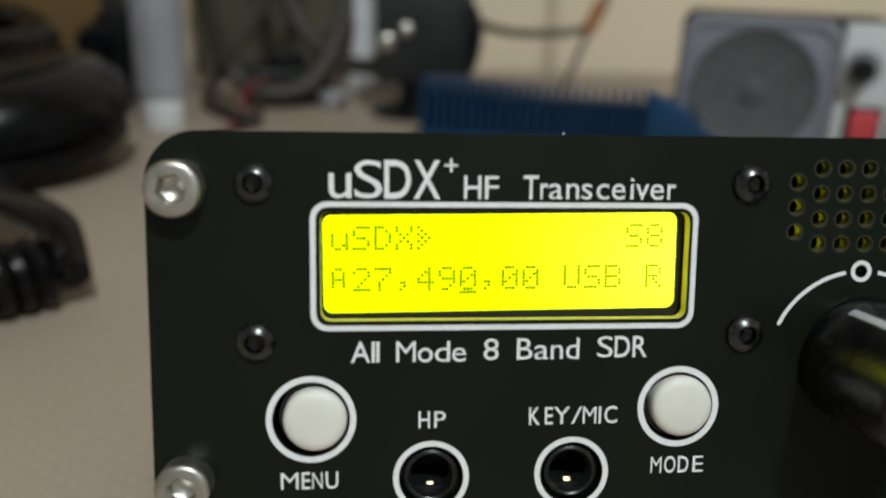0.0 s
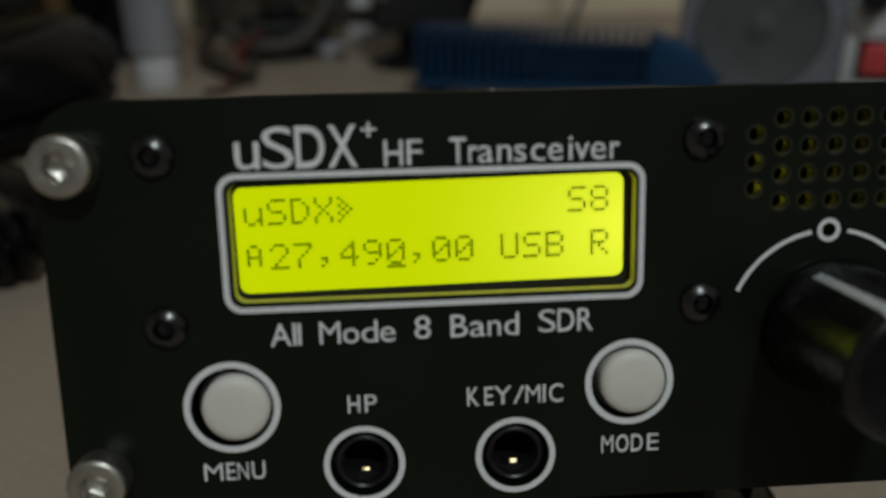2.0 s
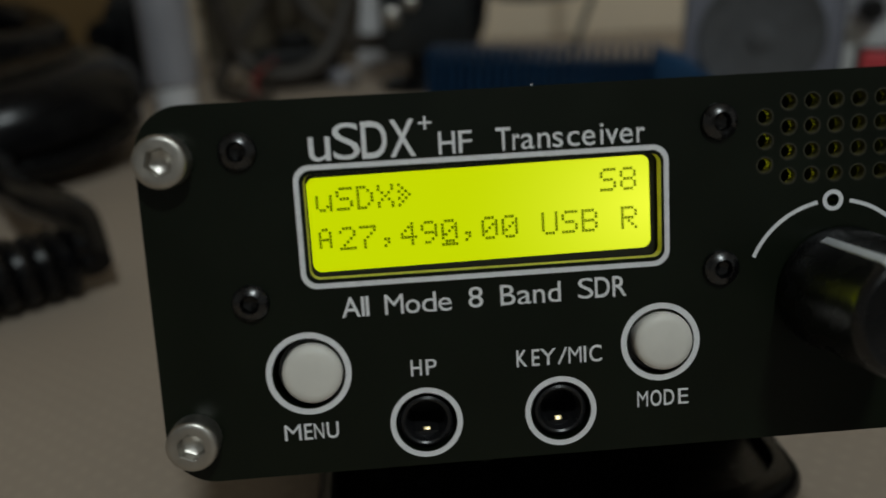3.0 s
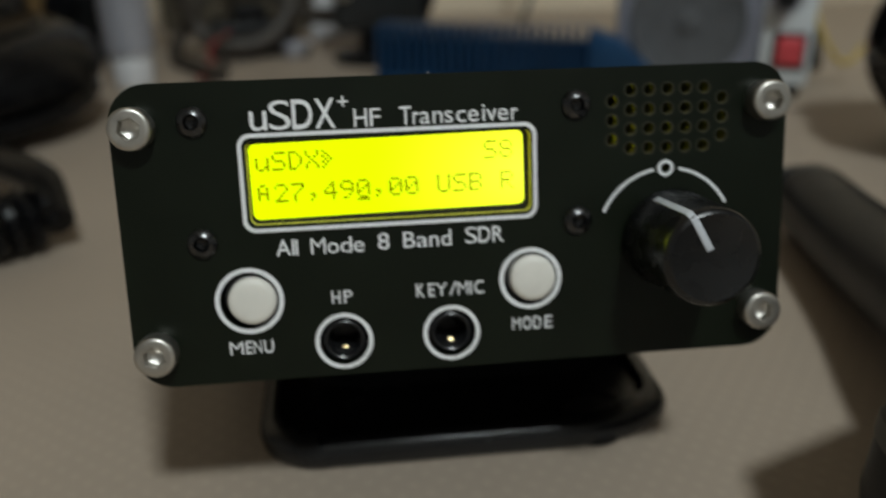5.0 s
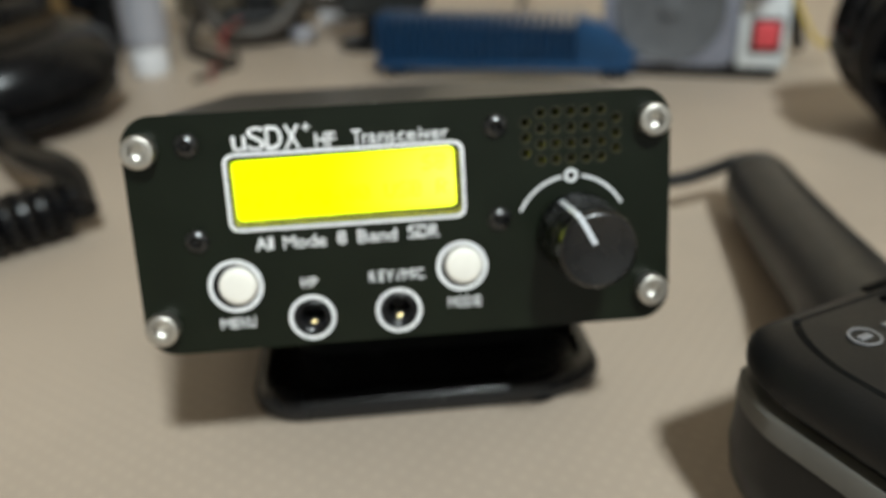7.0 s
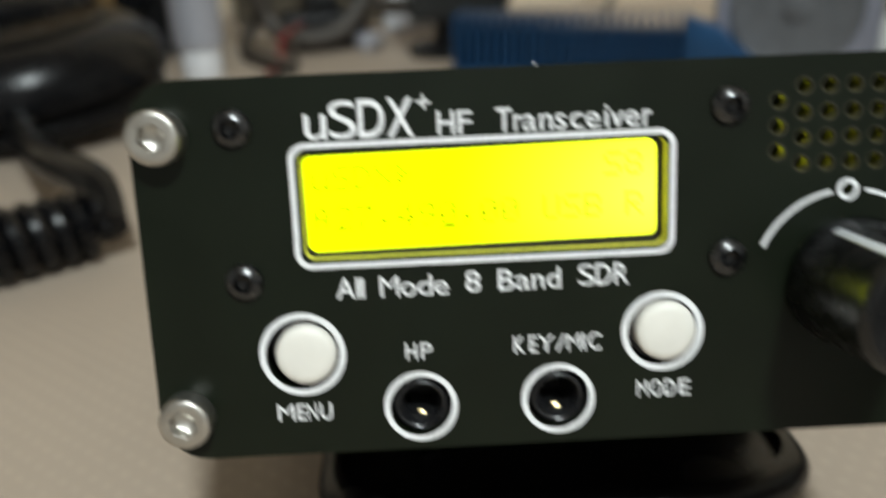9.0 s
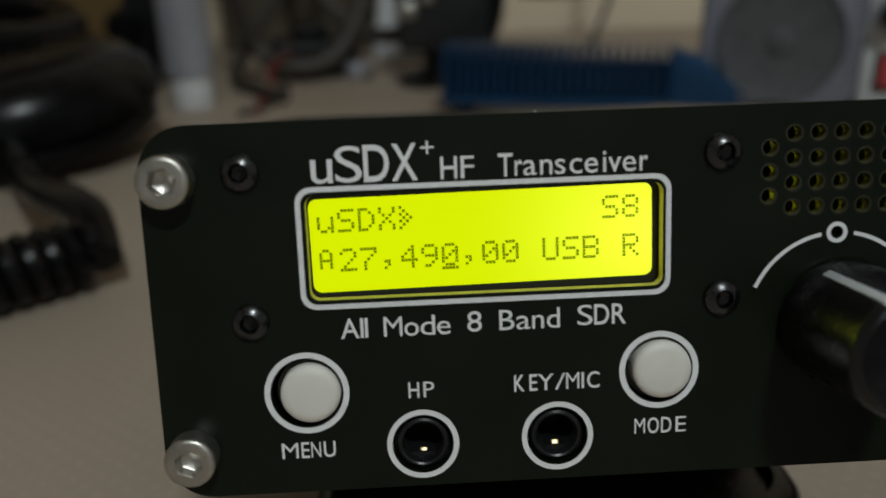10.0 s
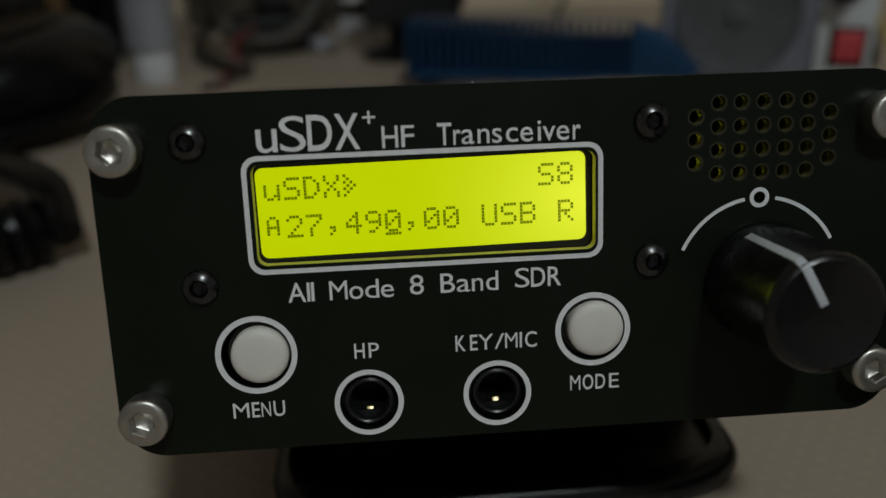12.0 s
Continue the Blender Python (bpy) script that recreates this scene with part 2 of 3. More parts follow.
def rounded(x0, x1, z0, z1, r, steps=8):
    """A closed outline with round corners."""
    out = []
    for cx, cz, a0 in ((x1 - r, z1 - r, 0), (x0 + r, z1 - r, 90), (x0 + r, z0 + r, 180), (x1 - r, z0 + r, 270)):
        for k in range(steps + 1):
            a = radians(a0 + 90 * k / steps)
            out.append((cx + r * math.cos(a), cz + r * math.sin(a)))
    return out


def circle(cx, cz, r, steps=40):
    return [(cx + r * math.cos(2 * math.pi * k / steps), cz + r * math.sin(2 * math.pi * k / steps)) for k in range(steps)]


def plate(outlines, y0, y1):
    """A flat plate in the panel's plane between two depths; inner outlines become holes through it."""
    cu = bpy.data.curves.new("outline", "CURVE")
    cu.dimensions, cu.fill_mode, cu.extrude = "2D", "BOTH", abs(y1 - y0) / 2
    for pts in outlines:
        sp = cu.splines.new("POLY")
        sp.points.add(len(pts) - 1)
        for p, (x, z) in zip(sp.points, pts):
            p.co = (x, z, 0, 1)
        sp.use_cyclic_u = True
    return from_curve(cu, pose(0, (y0 + y1) / 2, 0, 90))


def from_curve(cu, m):
    ob = bpy.data.objects.new("outline", cu)
    me = bpy.data.meshes.new_from_object(ob)
    bpy.data.objects.remove(ob)
    bm = bmesh.new()
    bm.from_mesh(me)
    bpy.data.meshes.remove(me)
    bmesh.ops.remove_doubles(bm, verts=bm.verts[:], dist=1e-5)
    bm.transform(m)
    return bm


def words(text, x0, x1, base, cap, y=-0.03, weight=0.018):
    """Printed letters that fill x0 to x1, standing on a base line with capitals of the given height, in an even stroke."""
    def outline(body, offset):
        cu = bpy.data.curves.new("words", "FONT")
        cu.body, cu.size, cu.offset, cu.extrude = body, 4.0, offset, 0.0
        cu.resolution_u = 4
        return from_curve(cu, Matrix())
    ref = outline("H", 0.0)
    h = max(v.co.y for v in ref.verts) - min(v.co.y for v in ref.verts)
    low = min(v.co.y for v in ref.verts)
    ref.free()
    trial = outline(text, 0.0)
    wide = max(v.co.x for v in trial.verts) - min(v.co.x for v in trial.verts)
    trial.free()
    stretch = (x1 - x0) / wide / (cap / h)
    bm = outline(text, 0.0 if text in "MN" else weight - 0.10 * max(-0.3, min(0.4, 1 - 1 / stretch)))
    a, b = min(v.co.x for v in bm.verts), max(v.co.x for v in bm.verts)
    sx, sz = (x1 - x0) / (b - a), cap / h
    bm.transform(Matrix(((sx, 0, 0, x0 - a * sx), (0, 0, 1, y), (0, sz, 0, base - low * sz), (0, 0, 0, 1))))
    return bm


def tube(points, r, steps=10, smooth=6, closed=False):
    """A round cable along a smooth line through the points."""
    pts = [Vector(p) for p in points]
    line = []
    n = len(pts)
    for i in range(n if closed else n - 1):
        p0, p1, p2, p3 = (pts[(i + k) % n] if closed else pts[min(max(i + k, 0), n - 1)] for k in (-1, 0, 1, 2))
        for s in range(smooth):
            u = s / smooth
            line.append(0.5 * (2 * p1 + (p2 - p0) * u + (2 * p0 - 5 * p1 + 4 * p2 - p3) * u * u + (3 * p1 - p0 - 3 * p2 + p3) * u ** 3))
    if not closed:
        line.append(pts[-1])
    bm = bmesh.new()
    rings, side = [], None
    for i, p in enumerate(line):
        q0, q1 = (line[i - 1] if i or closed else p), (line[(i + 1) % len(line)] if i < len(line) - 1 or closed else p)
        d = (q1 - q0).normalized()
        side = (side - d * side.dot(d)).normalized() if side is not None and (side - d * side.dot(d)).length > 1e-4 else d.orthogonal().normalized()
        up = d.cross(side)
        rings.append([bm.verts.new(p + r * (side * math.cos(2 * math.pi * k / steps) + up * math.sin(2 * math.pi * k / steps))) for k in range(steps)])
    for a, b in list(zip(rings, rings[1:])) + ([(rings[-1], rings[0])] if closed else []):
        for k in range(steps):
            bm.faces.new((a[k], a[(k + 1) % steps], b[(k + 1) % steps], b[k]))
    if not closed:
        bm.faces.new(rings[0])
        bm.faces.new(rings[-1])
    return bm


def join(*bms):
    out = bms[0]
    for b in bms[1:]:
        me = bpy.data.meshes.new("joined")
        b.to_mesh(me)
        out.from_mesh(me)
        bpy.data.meshes.remove(me)
        b.free()
    return out


def moved(bm, m):
    bm.transform(m)
    return bm


# ---- the room ----
def slab(name, x0, x1, y0, y1, z0, z1, material, label, category):
    return tagged(part(name, box(x0, x1, y0, y1, z0, z1), material, smooth=False), label, category, kind="structure")


slab("floor", -2000, 2200, -3000, 800, -800, -750, FLOOR, "dark brown floor of the room", "floor")
slab("ceiling", -2000, 2200, -3000, 800, 2020, 2070, CEIL, "plain white painted ceiling", "ceiling")
slab("wall_north", -2000, 2200, 700, 800, -750, 2020, WALL, "cream painted wall behind the table", "wall")
# the next three walls are never seen; their grey only shapes reflected light
slab("wall_south", -2000, 2200, -3000, -2900, -750, 2020, WALL_FAR, "unseen wall behind the camera, kept dull grey to mute reflections", "wall")
slab("wall_west", -2000, -1900, -2900, 700, -750, 2020, WALL_FAR, "unseen side wall, kept dull grey to mute reflections", "wall")
slab("wall_east", 2100, 2200, -2900, 700, -750, 2020, WALL_FAR, "unseen side wall, kept dull grey to mute reflections", "wall")

table = thing("table", label="table with a beige dotted vinyl covering", category="table")
part("tabletop", box(-900, 1100, -420, 690, -25, 0, 3), MAT, table)
for lx in (-850, 1050):
    for ly in (-370, 640):
        part("leg", box(lx - 25, lx + 25, ly - 25, ly + 25, -750, -25, 3), CARD, table)

lamp = thing("ceiling_lamp", pose(0.345, -1.31, 2.02), "round white ceiling lamp, switched on", "lamp")
part("base", lathe([(0, 0), (135, 0), (135, -22), (120, -30), (0, -30)]), WHITE, lamp)
part("diffuser", lathe([(118, -30), (117, -38), (100, -48), (60, -54), (0, -56)]), LAMP_GLASS, lamp)


# ---- the transceiver ----
X0, X1, Z0, Z1 = -19.0, 87.0, -38.4, 8.9
radio = thing("transceiver", PANEL, "small black radio transceiver with lit yellow-green display, on a stand", "radio")

GRILLE = [(58.0 + 3.01 * c, z) for c in range(7) for z in ((3.5, 0.5, -2.5) if c in (0, 6) else (5.2, 2.13, -0.94, -4.0))]
MENU, MODE, JACKS = (-0.6, -25.1), (44.4, -24.3), ((13.8, -32.7), (31.2, -32.55))
DIAL = (67.0, -18.8)
outlines = [rounded(X0, X1, Z0, Z1, 6.0, 10), rounded(0.6, 44.8, -13.2, -0.15, 1.2)]
outlines += [circle(x, z, 0.93, 20) for x, z in GRILLE]
outlines += [circle(*MENU, 4.5), circle(*MODE, 4.3)] + [circle(x, z, 3.85) for x, z in JACKS] + [circle(*DIAL, 3.6)]
outlines += [circle(66.9, -7.4, 0.72, 20)]
panel = part("front_panel", plate(outlines, 0.0, 1.6), PANEL_BLACK, radio, "matt black panel with white print")
# the bare board shows inside every opening, as a thin liner
for pts in outlines[1:2 + len(GRILLE)]:
    cx, cz = sum(p[0] for p in pts) / len(pts), sum(p[1] for p in pts) / len(pts)
    w = max(p[0] for p in pts) - cx
    liner = plate([pts, [(cx + (x - cx) * (1 - 0.06 / w), cz + (z - cz) * (1 - 0.06 / w * 0.9)) for x, z in pts]], 0.12, 1.58)
    # the window's liner is coloured brighter, as if lit by the display
    part("opening_liner", liner, GLOW_EDGE if w > 20 else FR4, panel)


def ring(cx, cz, r_out, r_in, name="printed_ring"):
    return part(name, plate([circle(cx, cz, r_out, 56), circle(cx, cz, r_in, 56)], -0.035, -0.005), SILK, panel)


part("display_outline", plate([rounded(-0.55, 45.75, -14.35, 0.95, 2.0), rounded(0.1, 45.1, -13.7, 0.3, 1.5)], -0.035, -0.005), SILK, panel)
ring(*MENU, 5.35, 4.6)
ring(*MODE, 5.15, 4.4)
for x, z in JACKS:
    ring(x, z, 4.65, 3.95)
ring(66.9, -7.4, 1.35, 0.80)
for a0, a1 in ((155.5, 100.5), (79.5, 28.0)):
    pts = [(DIAL[0] + r * math.cos(radians(a0 + (a1 - a0) * k / 24)), DIAL[1] + r * math.sin(radians(a0 + (a1 - a0) * k / 24)))
           for r, order in ((11.65, range(25)), (11.15, range(24, -1, -1))) for k in order]
    part("printed_arc", plate([pts], -0.035, -0.005), SILK, panel)

LETTERS = [
    (1.35, 4.35, (("u", 1.62, 4.26), ("S", 4.55, 7.83), ("D", 8.0, 11.13), ("X", 11.4, 14.55))),
    (1.3, 2.7, (("H", 17.3, 19.35), ("F", 19.75, 21.4))),
    (1.35, 2.72, (("T", 24.33, 26.15), ("r", 26.35, 27.3), ("a", 27.4, 29.05), ("n", 29.45, 31.0), ("s", 31.3, 32.6), ("c", 33.1, 34.65), ("e", 34.95, 36.6), ("i", 37.2, 37.65), ("v", 37.85, 39.5), ("e", 39.65, 41.3), ("r", 41.75, 42.8))),
    (-18.2, 2.55, (("A", 4.1, 6.42), ("l", 6.56, 6.96), ("l", 7.11, 7.51), ("M", 9.47, 11.81), ("o", 12.03, 13.87), ("d", 14.09, 15.93), ("e", 16.15, 17.85))),
    (-18.05, 2.6, (("8", 19.96, 21.81), ("B", 24.0, 25.92), ("a", 26.14, 27.93), ("n", 28.16, 29.66), ("d", 30.03, 31.69))),
    (-17.9, 2.6, (("S", 33.9, 35.86), ("D", 36.05, 37.98), ("R", 38.3, 40.11))),
    (-33.75, 2.1, (("M", -4.28, -2.17), ("E", -1.8, -0.77), ("N", -0.55, 0.68), ("U", 1.05, 2.57))),
    (-26.4, 2.05, (("H", 12.2, 13.59), ("P", 14.1, 15.5))),
    (-26.25, 2.15, (("K", 25.7, 27.08), ("E", 27.66, 28.68), ("Y", 28.75, 30.81), ("/", 30.96, 32.3), ("M", 32.4, 34.1), ("I", 34.38, 34.7), ("C", 35.1, 36.72))),
    (-32.85, 2.1, (("M", 41.25, 42.66), ("O", 42.98, 44.47), ("D", 44.75, 46.13), ("E", 46.65, 48.03))),
]
for base, cap, row in LETTERS:
    for text, x0, x1 in row:
        part("lettering", words(text, x0, x1, base, cap), SILK, panel)
part("lettering", join(plate([[(14.95, 5.05), (16.6, 5.05), (16.6, 5.35), (14.95, 5.35)]], -0.035, -0.01),
                       plate([[(15.62, 4.4), (15.93, 4.4), (15.93, 6.0), (15.62, 6.0)]], -0.036, -0.009)), SILK, panel)

# the case: a folded lid with a seam, behind the panel
case = part("case", plate([rounded(-16.5, 84.5, -36.0, 7.9, 1.6, 5), rounded(-15.0, 83.0, -34.5, 6.4, 0.8, 5)], 1.65, 118), CASE_BLACK, radio, "black metal case")
part("rear_plate", plate([rounded(-16.5, 84.5, -36.0, 7.9, 1.6, 5)], 118, 119.6), CASE_BLACK, case)
part("circuit_board", box(-14.9, 82.9, 8, 110, -22, -20.4), PANEL_BLACK, case)
for sx in (-16.7, 84.7):
    part("side_rib", box(sx - 0.5, sx + 0.5, 6, 112, -15.4, -14.0, 0.3), CASE_BLACK, case)
for sx in (-10, 78):
    for sz in (2, -30):
        part("rear_screw", lathe([(0, 0), (2.4, 0), (2.6, 1.2), (0, 1.5)], 16), BLACK_STEEL, case, m=at(sx, 119.6, sz, -90))

for x, z in GRILLE:
    part("hole_rim", plate([circle(x, z, 1.12, 20), circle(x, z, 0.96, 20)], -0.02, -0.002), RIM, panel)

part("dust_speck", lathe([(0, 0), (0.14, 0.04), (0.12, 0.2), (0, 0.26)], 8), SILK, panel, "white speck of dust", m=at(29.1, 0.8, Z1 - 0.02))

# the display behind its window
ASKEW = at(44, 0, -6) @ at(0, 0, 0, 0, -0.6, 0) @ at(-44, 0, 6)
display = part("display", plate([rounded(-3, 49, -17, 3.4, 0.6), rounded(0.8, 44.0, -12.25, -0.35, 1.1)], 2.0, 2.35), BEZEL, radio, "lit yellow-green character display", m=ASKEW)
part("backlight", plate([rounded(0.2, 45, -13.2, 0.4, 0.8)], 2.4, 2.5), BACKLIGHT, display, "glowing yellow-green screen")
# unseen glowing box, added to light the walls of the grille holes
part("grille_fill_light", box(49.4, 49.8, 4.6, 9.6, -10, -2, 0.05), GRILLE_FILL, display)
part("module_board", box(-9, 49.2, 6, 7.6, -19, 6, 0.3), PANEL_BLACK, display)

GLYPHS = {"u": "00000 00000 10001 10001 10001 10011 01101", "S": "01111 10000 10000 01110 00001 00001 11110", "D": "11100 10010 10001 10001 10001 10010 11100",
          "X": "10001 10001 01010 00100 01010 10001 10001", ">": "10000 01000 10100 01010 10100 01000 10000", "8": "01110 10001 10001 01110 10001 10001 01110",
          "a": "01100 10010 10010 11110 10010 10010 00000", "2": "01110 10001 00001 00010 00100 01000 11111", "7": "11111 00001 00010 00100 01000 01000 01000",
          ",": "00000 00000 00000 00000 01100 00100 01000", "4": "00010 00110 01010 10010 11111 00010 00010", "9": "01110 10001 10001 01111 00001 00010 01100",
          "0": "01110 10001 10011 10101 11001 10001 01110", "U": "10001 10001 10001 10001 10001 10001 01110", "B": "11110 10001 10001 11110 10001 10001 11110",
          "R": "11110 10001 10001 11110 10100 10010 10001"}
for row, line in enumerate(("uSDX>         S8", "a27,490,00 USB R")):
    for col, ch in enumerate(line):
        if ch == " ":
            continue
        bm = bmesh.new()
        rows = GLYPHS[ch].split() + (["11111"] if (row, col) == (1, 6) else [])
        for j, bits in enumerate(rows):
            for i, bit in enumerate(bits):
                if bit == "1":
                    x, z = 1.75 + col * 2.565 + i * 0.4275, -1.75 - row * 5.0 - j * 0.425
                    bm.faces.new([bm.verts.new((x + a, 2.3, z - b)) for a, b in ((0, 0), (0.38, 0), (0.38, 0.38), (0, 0.38))])
        part("character", bm, DOT, display, m=ASKEW, smooth=False)


def push_button(cx, cz):
    b = part("button", lathe([(0, 1.05), (2.6, 1.0), (3.35, 0.85), (3.7, 0.5), (3.8, 0.0), (3.85, -4), (0, -4)]), BUTTON, radio, "round ivory push button", m=at(cx, 0, cz) @ FRONT)
    part("collar", lathe([(4.35, -3.0), (4.35, -1.4), (3.95, -1.4), (3.95, -3.0)], closed=True), JACK, b, m=at(cx, 0, cz) @ FRONT)


push_button(MENU[0] + 0.45, MENU[1])
push_button(MODE[0] + 0.35, MODE[1] + 0.1)


def jack(cx, cz):
    j = part("jack", lathe([(3.35, -1.2), (3.3, -0.5), (3.0, -0.35), (2.75, -0.5), (2.6, -0.9), (2.5, -1.3), (2.4, -1.5), (2.35, -9), (0, -9), (0, -10), (3.7, -10), (3.7, -1.6), (3.4, -1.5)]),
             JACK, radio, "black headphone socket", m=at(cx, 0, cz) @ FRONT)
    part("contact", moved(box(-0.5, 0.5, 0.0, 1.2, -0.5, 0.5, 0.12), at(cx + 0.03, 2.1, cz - 1.85, -30)), GOLD, j, "gold spring contact")


for x, z in JACKS:
    jack(x, z)


def cap_screw(cx, cz, turn):
    """A steel socket-head cap screw: finely knurled head, rounded rim, six-sided recess with a cone at its foot."""
    head = bmesh.new()
    n = 48
    rows = []
    for r, z, knurl in ((3.1, 0.0, 0), (3.22, 0.15, 0.03), (3.22, 2.7, 0.03), (3.18, 2.95, 0), (3.05, 3.2, 0), (2.8, 3.35, 0), (2.5, 3.4, 0), (2.1, 3.4, 0)):
        rows.append([head.verts.new((r * (1 - knurl * (k % 2)) * math.cos(2 * math.pi * k / n), r * (1 - knurl * (k % 2)) * math.sin(2 * math.pi * k / n), z)) for k in range(n)])
    for a, b in zip(rows, rows[1:]):
        for k in range(n):
            head.faces.new((a[k], a[(k + 1) % n], b[(k + 1) % n], b[k]))
    off = round(turn / (2 * math.pi) * n)
    turn = off * 2 * math.pi / n
    levels = [[head.verts.new((r * math.cos(math.pi * k / 3 + turn), r * math.sin(math.pi * k / 3 + turn), z)) for k in range(6)] for r, z in ((1.82, 3.4), (1.68, 3.25), (1.6, 1.75), (1.3, 1.55))]
    foot = head.verts.new((0, 0, 1.0))
    for k in range(6):
        j = (k + 1) % 6
        arc = [rows[-1][(off + k * 8 + s) % n] for s in range(9)]
        head.faces.new([levels[0][k]] + arc + [levels[0][j]])
        for a, b in zip(levels, levels[1:]):
            head.faces.new((a[k], a[j], b[j], b[k]))
        head.faces.new((levels[-1][k], levels[-1][j], foot))
    part("corner_screw", head, STEEL, radio, "stainless steel socket screw", m=at(cx, 0, cz) @ FRONT)


for cx, cz, turn in ((-15.3, 2.45, 0.26), (-15.2, -32.35, 0.65), (83.1, 2.8, 0.13), (82.8, -31.6, 0.5)):
    cap_screw(cx, cz, turn)


def dome_screw(cx, cz, turn):
    """A black button-head screw: low dome over a short rim, with a six-sided recess."""
    prof = [(2.22, 0.0), (2.3, 0.12), (2.3, 0.4), (2.25, 0.58)]
    prof += [(r, 0.62 + math.sqrt(3.2 ** 2 - r * r) - math.sqrt(3.2 ** 2 - 2.25 ** 2)) for r in (2.2, 2.0, 1.8, 1.6, 1.4, 1.2)]
    prof += [(1.12, 1.22), (1.06, 1.02)]
    m = at(cx, 0, cz) @ FRONT @ pose(0, 0, 0, 0, 0, turn)
    dome = part("small_screw", lathe(prof, 40), BLACK_STEEL, radio, "black domed socket screw", m=m)
    part("socket", lathe([(1.18, 1.2), (1.06, 1.0), (1.0, 0.35), (0.5, 0.2), (0, 0.05)], 6), HEX_BLACK, dome, m=m)


for cx, cz in ((-6.8, 3.05), (52.1, 3.3), (-6.9, -15.5), (52.3, -15.1)):
    dome_screw(cx, cz, 20)

AXIS = at(67.9, 0, -18.85) @ FRONT
knob = part("knob", lathe([(0, 0.4), (8.1, 0.4), (8.2, 1.0), (8.1, 2.2), (7.95, 2.6), (7.5, 15.4), (7.35, 16.1), (6.95, 16.7), (6.5, 16.9), (6.2, 16.8), (0, 16.6)], 72), KNOB, radio, "large black plastic tuning knob", m=AXIS)
part("pointer", join(box(-0.55, 0.55, 1.3, 6.5, 16.6, 16.98, 0.1), moved(box(-0.55, 0.55, -0.75, 0.75, -0.12, 0.12, 0.05), at(0, 6.98, 16.45, -48)), moved(box(-0.55, 0.55, -6.4, 6.4, -0.13, 0.13, 0.05), at(0, 7.74, 9.6, -88) )), POINTER, knob, "white pointer line",
     m=AXIS @ pose(0, 0, 0, 0, 0, 28.5))
part("spindle", lathe([(0, -8), (3, -8), (3, 0.5), (0, 0.5)], 24), STEEL, knob, m=AXIS)

# ---- the stand under it ----
stand = thing("radio_stand", label="black plastic stand with a rounded foot under the transceiver", category="stand")


def loft(sections, close=True):
    """Skin rows of outlines (each a list of points of equal count) into one closed body."""
    bm = bmesh.new()
    rings = [[bm.verts.new(p) for p in s] for s in sections]
    n = len(rings[0])
    for a, b in zip(rings, rings[1:]):
        for k in range(n):
            bm.faces.new((a[k], a[(k + 1) % n], b[(k + 1) % n], b[k]))
    if close:
        bm.faces.new(rings[0])
        bm.faces.new(rings[-1])
    return bm


def layer(x0, x1, y0, y1, r, z):
    return [(x, y, z) for x, y in rounded(x0, x1, y0, y1, r, 8)]


def foot_layer(x0, x1, y0, y1, r, cut, z):
    """The foot's outline: one front corner is swept back in a wide round."""
    pts = [p for p in rounded(x0, x1, y0, y1, r, 8)][:27]
    for k in range(9):
        a = radians(270 + 90 * k / 8)
        pts.append((x1 - 1.35 * cut + 1.35 * cut * math.cos(a), y0 + 0.75 * cut + 0.75 * cut * math.sin(a)))
    return [(x, y, z) for x, y in pts]


LIP = ((1.2, 0.0), (0.2, 1.2), (0.0, 2.4), (0.0, 3.4), (0.3, 4.5), (1.0, 5.5), (2.0, 6.2), (3.1, 6.5), (4.2, 6.5), (5.0, 4.0))
part("foot", loft([foot_layer(-6 + g, 82.5 - g, 12.0 + g, 93 - g, 13 - 0.5 * g, 17 - 0.5 * g, z) for g, z in LIP]), GLOSS_BLACK, stand)
part("column", loft([foot_layer(3, 82.4, 36, 91, 12, 14, 4), foot_layer(3.2, 82.2, 36, 90.5, 12, 14, 9), foot_layer(3.6, 81.4, 36, 89, 13, 14, 14), foot_layer(4.5, 80, 36.5, 87, 13, 13, 19), foot_layer(6, 78, 37, 85.5, 13, 13, 23), foot_layer(8, 75.5, 37.5, 84, 12, 12, 26)]), MATT_BLACK, stand)
part("rubber_foot", lathe([(0, 0), (6.5, 0), (7.5, 0.8), (7.5, 3.0), (6, 4.2), (0, 4.4)], 28), MATT_BLACK, stand, m=at(64.5, 19.6, 0))
part("pad", loft([layer(8, 75, 22, 100, 10, -2.5), layer(7, 76, 21, 101, 10, -1), layer(8, 75, 22, 100, 10, 0)]), RUBBER, stand, m=at(0, 0, 72.4, -12) @ at(0, 0, -36.1))

# ---- fist microphone with its cable ----
hand_mic = thing("fist_microphone", pose(0.1388, -0.0560, 0.0122, 0, 0, 20.7), "black hand-held radio microphone lying face up, with a grey side band", "microphone")
SIZE = Matrix.Scale(0.9, 4)


def mic_layer(grow, z):
    """The microphone's outline at a height: wider towards the cord, with a rounded back."""
    out = []
    w0, w1, y0, y1 = 40.3 + grow, 39.0 + grow, -85 - grow, 42.1 + grow
    for x, y in rounded(-1, 1, -1, 1, 0.21, 10):
        w = w1 + (w0 - w1) * (y + 1) / 2
        out.append((x * w, y0 + (y1 - y0) * (y + 1) / 2 + (16 * (1 - x * x) * (y - 0.2) / 0.8 if y > 0.2 else 0), z))
    return out


part("lower_shell", loft([mic_layer(-6, -4.5), mic_layer(-1.2, -3.6), mic_layer(0.6, -1.0), mic_layer(1.4, 7), mic_layer(0.9, 17.8)]), MATT_BLACK, hand_mic, m=SIZE)
